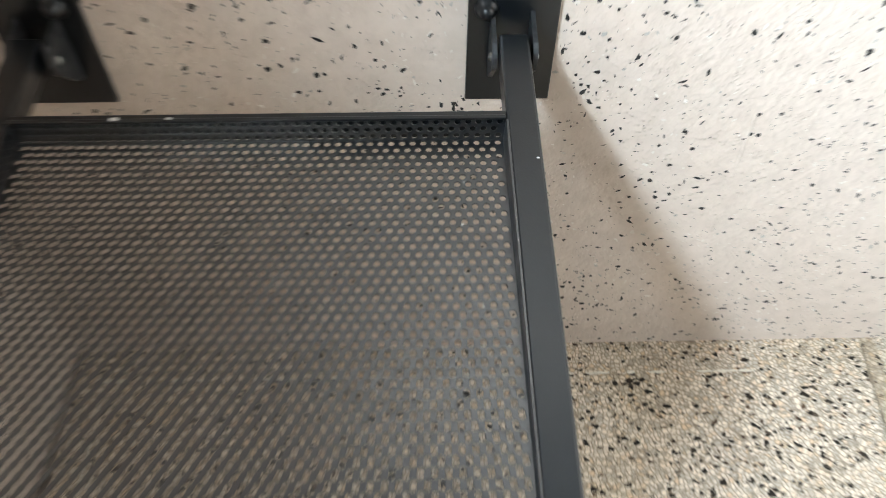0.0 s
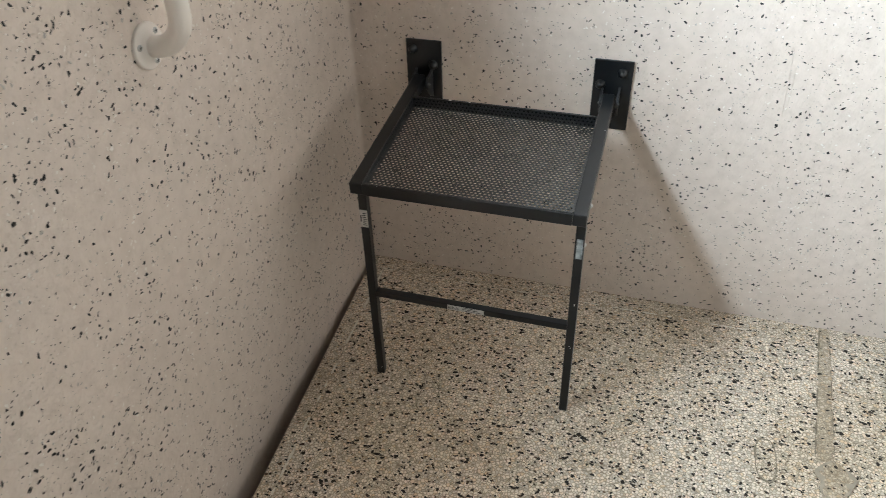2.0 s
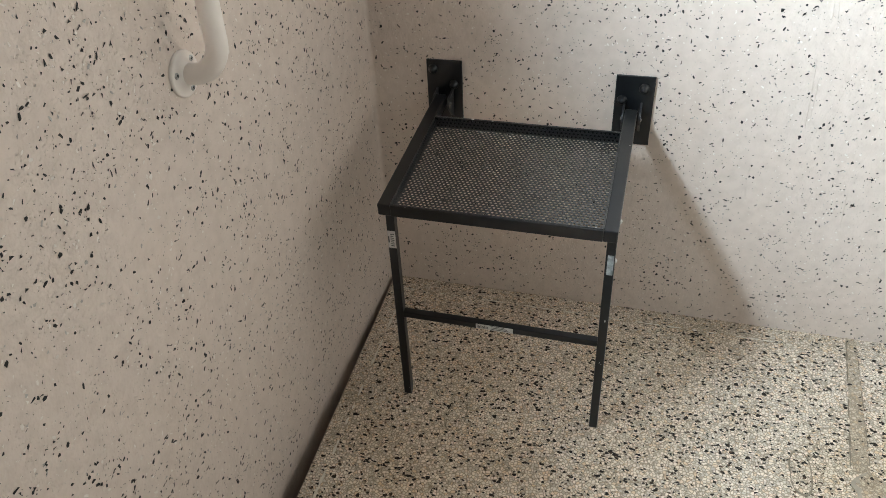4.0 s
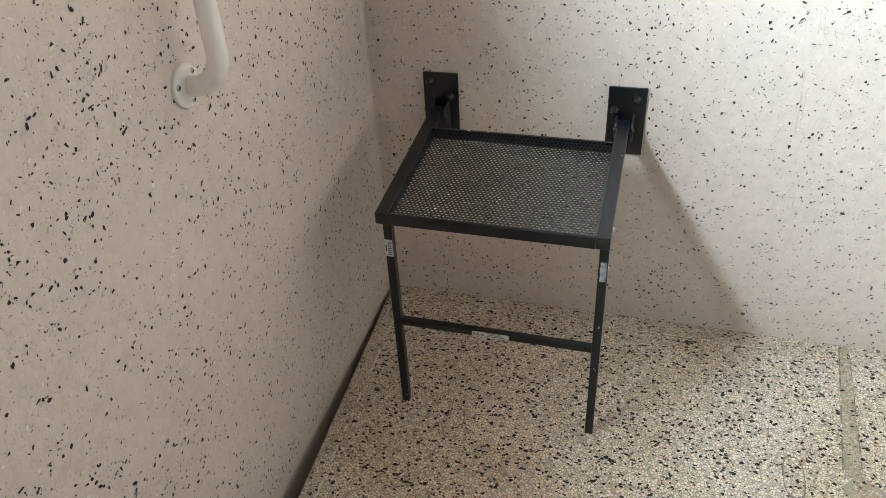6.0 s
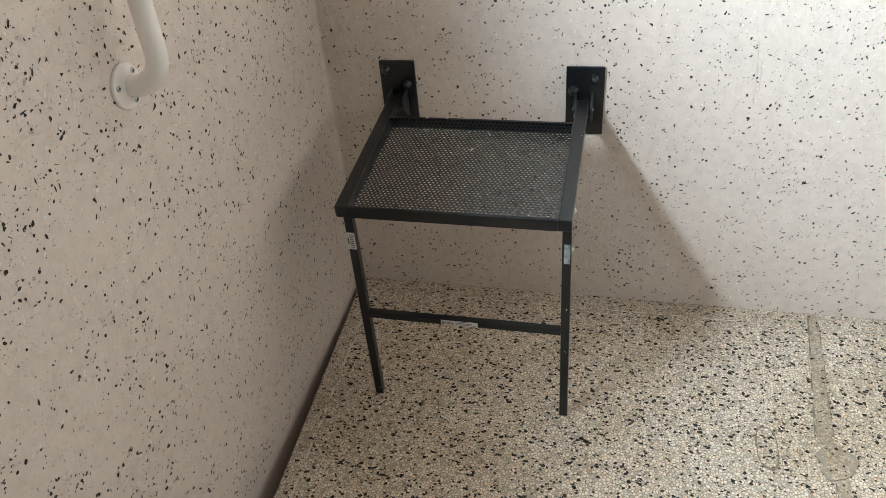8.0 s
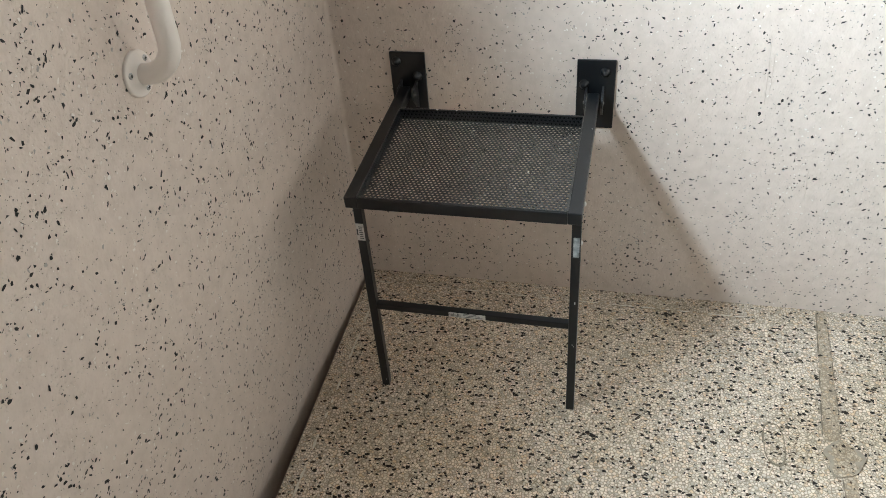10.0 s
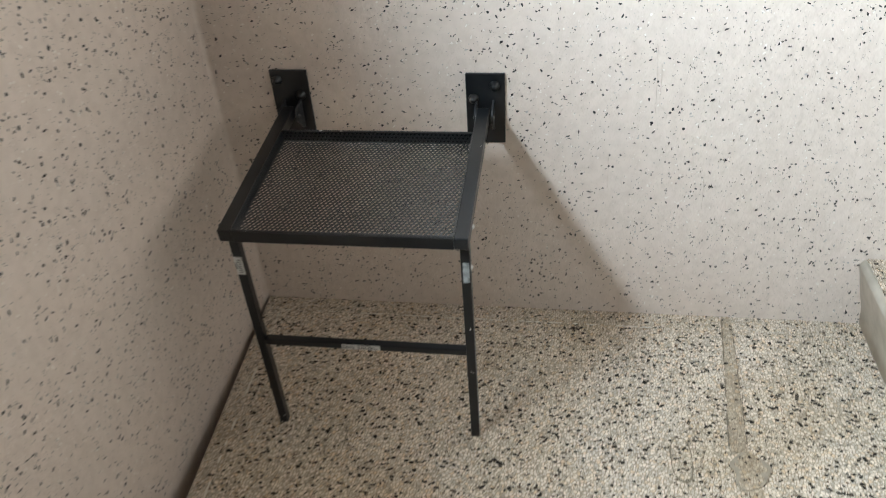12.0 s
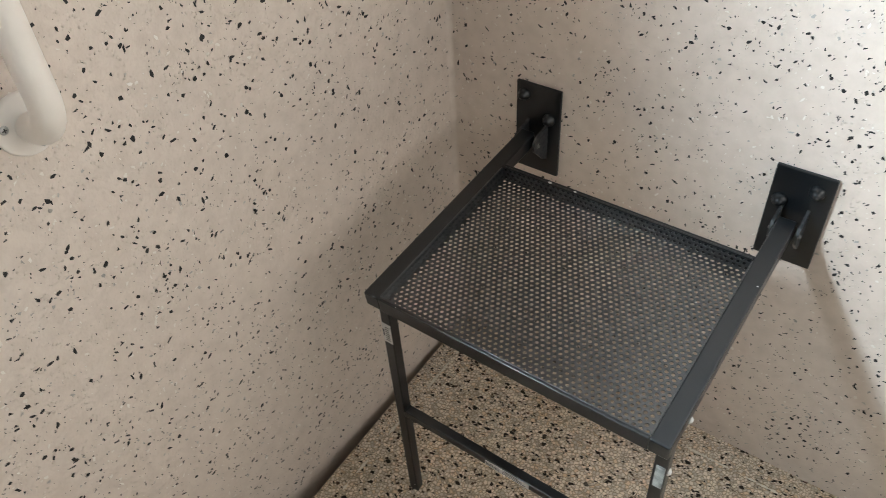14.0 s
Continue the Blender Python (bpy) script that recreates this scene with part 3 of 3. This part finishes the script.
# the sheet's rolled edges along the frame
bm = bmesh.new()
box(bm, X0 + 0.0005, X1 - 0.0005, Y1 - 0.0012, Y1 + 0.0026, -0.0010, 0.0014, 0.0008, TILT_SEAT)
part("back_edge", bm, STEEL, seat)
bm = bmesh.new()
box(bm, X0, X1, Y1 + 0.0028, Y1 + 0.0085, -DEEP, -0.0008, 0.001, TILT_SEAT)
part("back_bar", bm, STEEL, seat)
bm = bmesh.new()
box(bm, X0 + 0.0005, X1 - 0.0005, Y0 - 0.0006, Y0 + 0.0012, -0.002, 0.0006, 0.0004, TILT_SEAT)
part("front_edge", bm, SHEET, seat)
for x in (X0, X1):
    bm = bmesh.new()
    box(bm, x - 0.0008, x + 0.0010, Y0 + 0.0015, Y1 - 0.0015, -0.002, 0.0007, 0.0004, TILT_SEAT)
    part("side_edge", bm, SHEET, seat)


def leg(top, foot):
    top, foot = Vector(top), Vector(foot)
    axis = (top - foot)
    length = axis.length
    m = Matrix.Translation(foot) @ Vector((0, 0, 1)).rotation_difference(axis).to_matrix().to_4x4()
    bm = bmesh.new()
    box(bm, -0.008, 0.008, -0.008, 0.008, 0.0, length, 0.0014, m)
    ob = part("leg", bm, STEEL, seat)
    return ob, m


left_leg, ml = leg((0.169, -0.389, 0.486), (0.1665, -0.378, 0.0))
right_leg, mr = leg((0.5590, -0.389, 0.484), (0.5605, -0.3805, 0.0))
bm = bmesh.new()
box(bm, 0.1745, 0.5525, -0.391, -0.376, 0.224, 0.2375, 0.0014, pose(0, 0, 0))
crossbar = part("crossbar", bm, STEEL, seat)

def paint_chip(owner, m, x, z, w, h):
    bm = bmesh.new()
    box(bm, x - w / 2, x + w / 2, -0.0084, -0.0079, z - h / 2, z + h / 2, 0.0001, m)
    part("paint_chip", bm, CAP, owner, "small pale chip in the paint")


paint_chip(right_leg, mr, 0.002, 0.292, 0.0018, 0.0050)
paint_chip(right_leg, mr, 0.000, 0.186, 0.0016, 0.0018)
paint_chip(right_leg, mr, 0.003, 0.182, 0.0012, 0.0016)
paint_chip(left_leg, ml, 0.004, 0.020, 0.0016, 0.0020)

# paper label with unreadable print
bm = bmesh.new()
box(bm, -0.0072, 0.0078, -0.0088, -0.0081, 0.396, 0.434, 0.0, ml)
for k in range(7):
    box(bm, -0.002, 0.0055 - 0.0006 * (k % 3), -0.0091, -0.0089, 0.4005 + 0.0043 * k, 0.4022 + 0.0043 * k, 0.0, ml, 1)
box(bm, -0.0064, -0.0040, -0.0091, -0.0089, 0.408, 0.422, 0.0, ml, 1)
part("label_sticker", bm, [PAPER, PRINT], left_leg, "white paper label with small unreadable print")
bm = bmesh.new()
box(bm, -0.0045, 0.0062, -0.0087, -0.0081, 0.399, 0.441, 0.0, mr)
part("torn_sticker", bm, TAPE, right_leg, "torn crumpled silvery label")
bm = bmesh.new()
box(bm, 0.322, 0.394, -0.3918, -0.3911, 0.2255, 0.2365)
for k in range(9):
    box(bm, 0.324 + 0.0025 * k, 0.3252 + 0.0025 * k, -0.3922, -0.3919, 0.2275, 0.2353 - 0.0016 * (k % 3), 0.0, None, 1)
for k in range(3):
    box(bm, 0.351, 0.389 - 0.006 * k, -0.3922, -0.3919, 0.2278 + 0.0036 * k, 0.2290 + 0.0036 * k, 0.0, None, 1)
part("label_sticker", bm, [PAPER, PRINT], crossbar, "white paper label with small unreadable print")
for y, z, x, owner in ((-0.352, 0.481, 0.5678, seat), (-0.387, 0.424, 0.5672, right_leg)):
    bm = bmesh.new()
    dome(bm, Matrix.Translation((x, y, z)) @ pose(0, 0, 0, 0, 90), 0.0042, 0.0032)
    part("bolt_cap", bm, CAP, owner, "white plastic bolt cap")

# ---- the grab bar ----
bar = tagged(empty("grab_bar"), "ivory coated tubular grab bar screwed to the speckled wall", "grab bar")
BY, BZ0, BZ1, OUT, BEND = -0.643, 0.829, 1.129, 0.0605, 0.048
path = [(0.002, BY, BZ0), (OUT - BEND, BY, BZ0)]
path += [(OUT - BEND + BEND * math.sin(a), BY, BZ0 + BEND - BEND * math.cos(a)) for a in (math.radians(9 * k) for k in range(1, 11))]
path += [(OUT - BEND + BEND * math.cos(a), BY, BZ1 - BEND + BEND * math.sin(a)) for a in (math.radians(9 * k) for k in range(0, 11))]
path += [(0.002, BY, BZ1)]
bm = bmesh.new()
pipe(bm, path, 0.0142, 28)
bmesh.ops.recalc_face_normals(bm, faces=bm.faces)
part("tube", bm, RAIL, bar)
for z in (BZ0, BZ1):
    bm = bmesh.new()
    lathe(bm, [(0.0308, 0.0002), (0.0308, 0.0035), (0.0298, 0.0050), (0.028, 0.0056), (0.0185, 0.0064), (0.0165, 0.010), (0, 0.010)], Matrix.Translation((0, BY, z)) @ pose(0, 0, 0, 0, 90), 40)
    flange = part("flange", bm, RAIL, bar)
    for a in (42, 165, 285):
        y, dz = 0.0222 * math.cos(math.radians(a)), 0.0222 * math.sin(math.radians(a))
        at = Matrix.Translation((0.0058, BY + y, z + dz)) @ pose(0, 0, 0, 0, 90)
        bm = bmesh.new()
        lathe(bm, [(0.0044, 0), (0.0044, 0.0006), (0.0036, 0.0014), (0.0016, 0.0018), (0, 0.0018)], at, 16)
        box(bm, -0.0022, 0.0022, -0.0005, 0.0005, 0.0016, 0.0021, 0.0, at, 1)
        box(bm, -0.0005, 0.0005, -0.0022, 0.0022, 0.0016, 0.0021, 0.0, at, 1)
        part("screw", bm, [SCREW, SLOT], flange, "stainless cross-head screw")
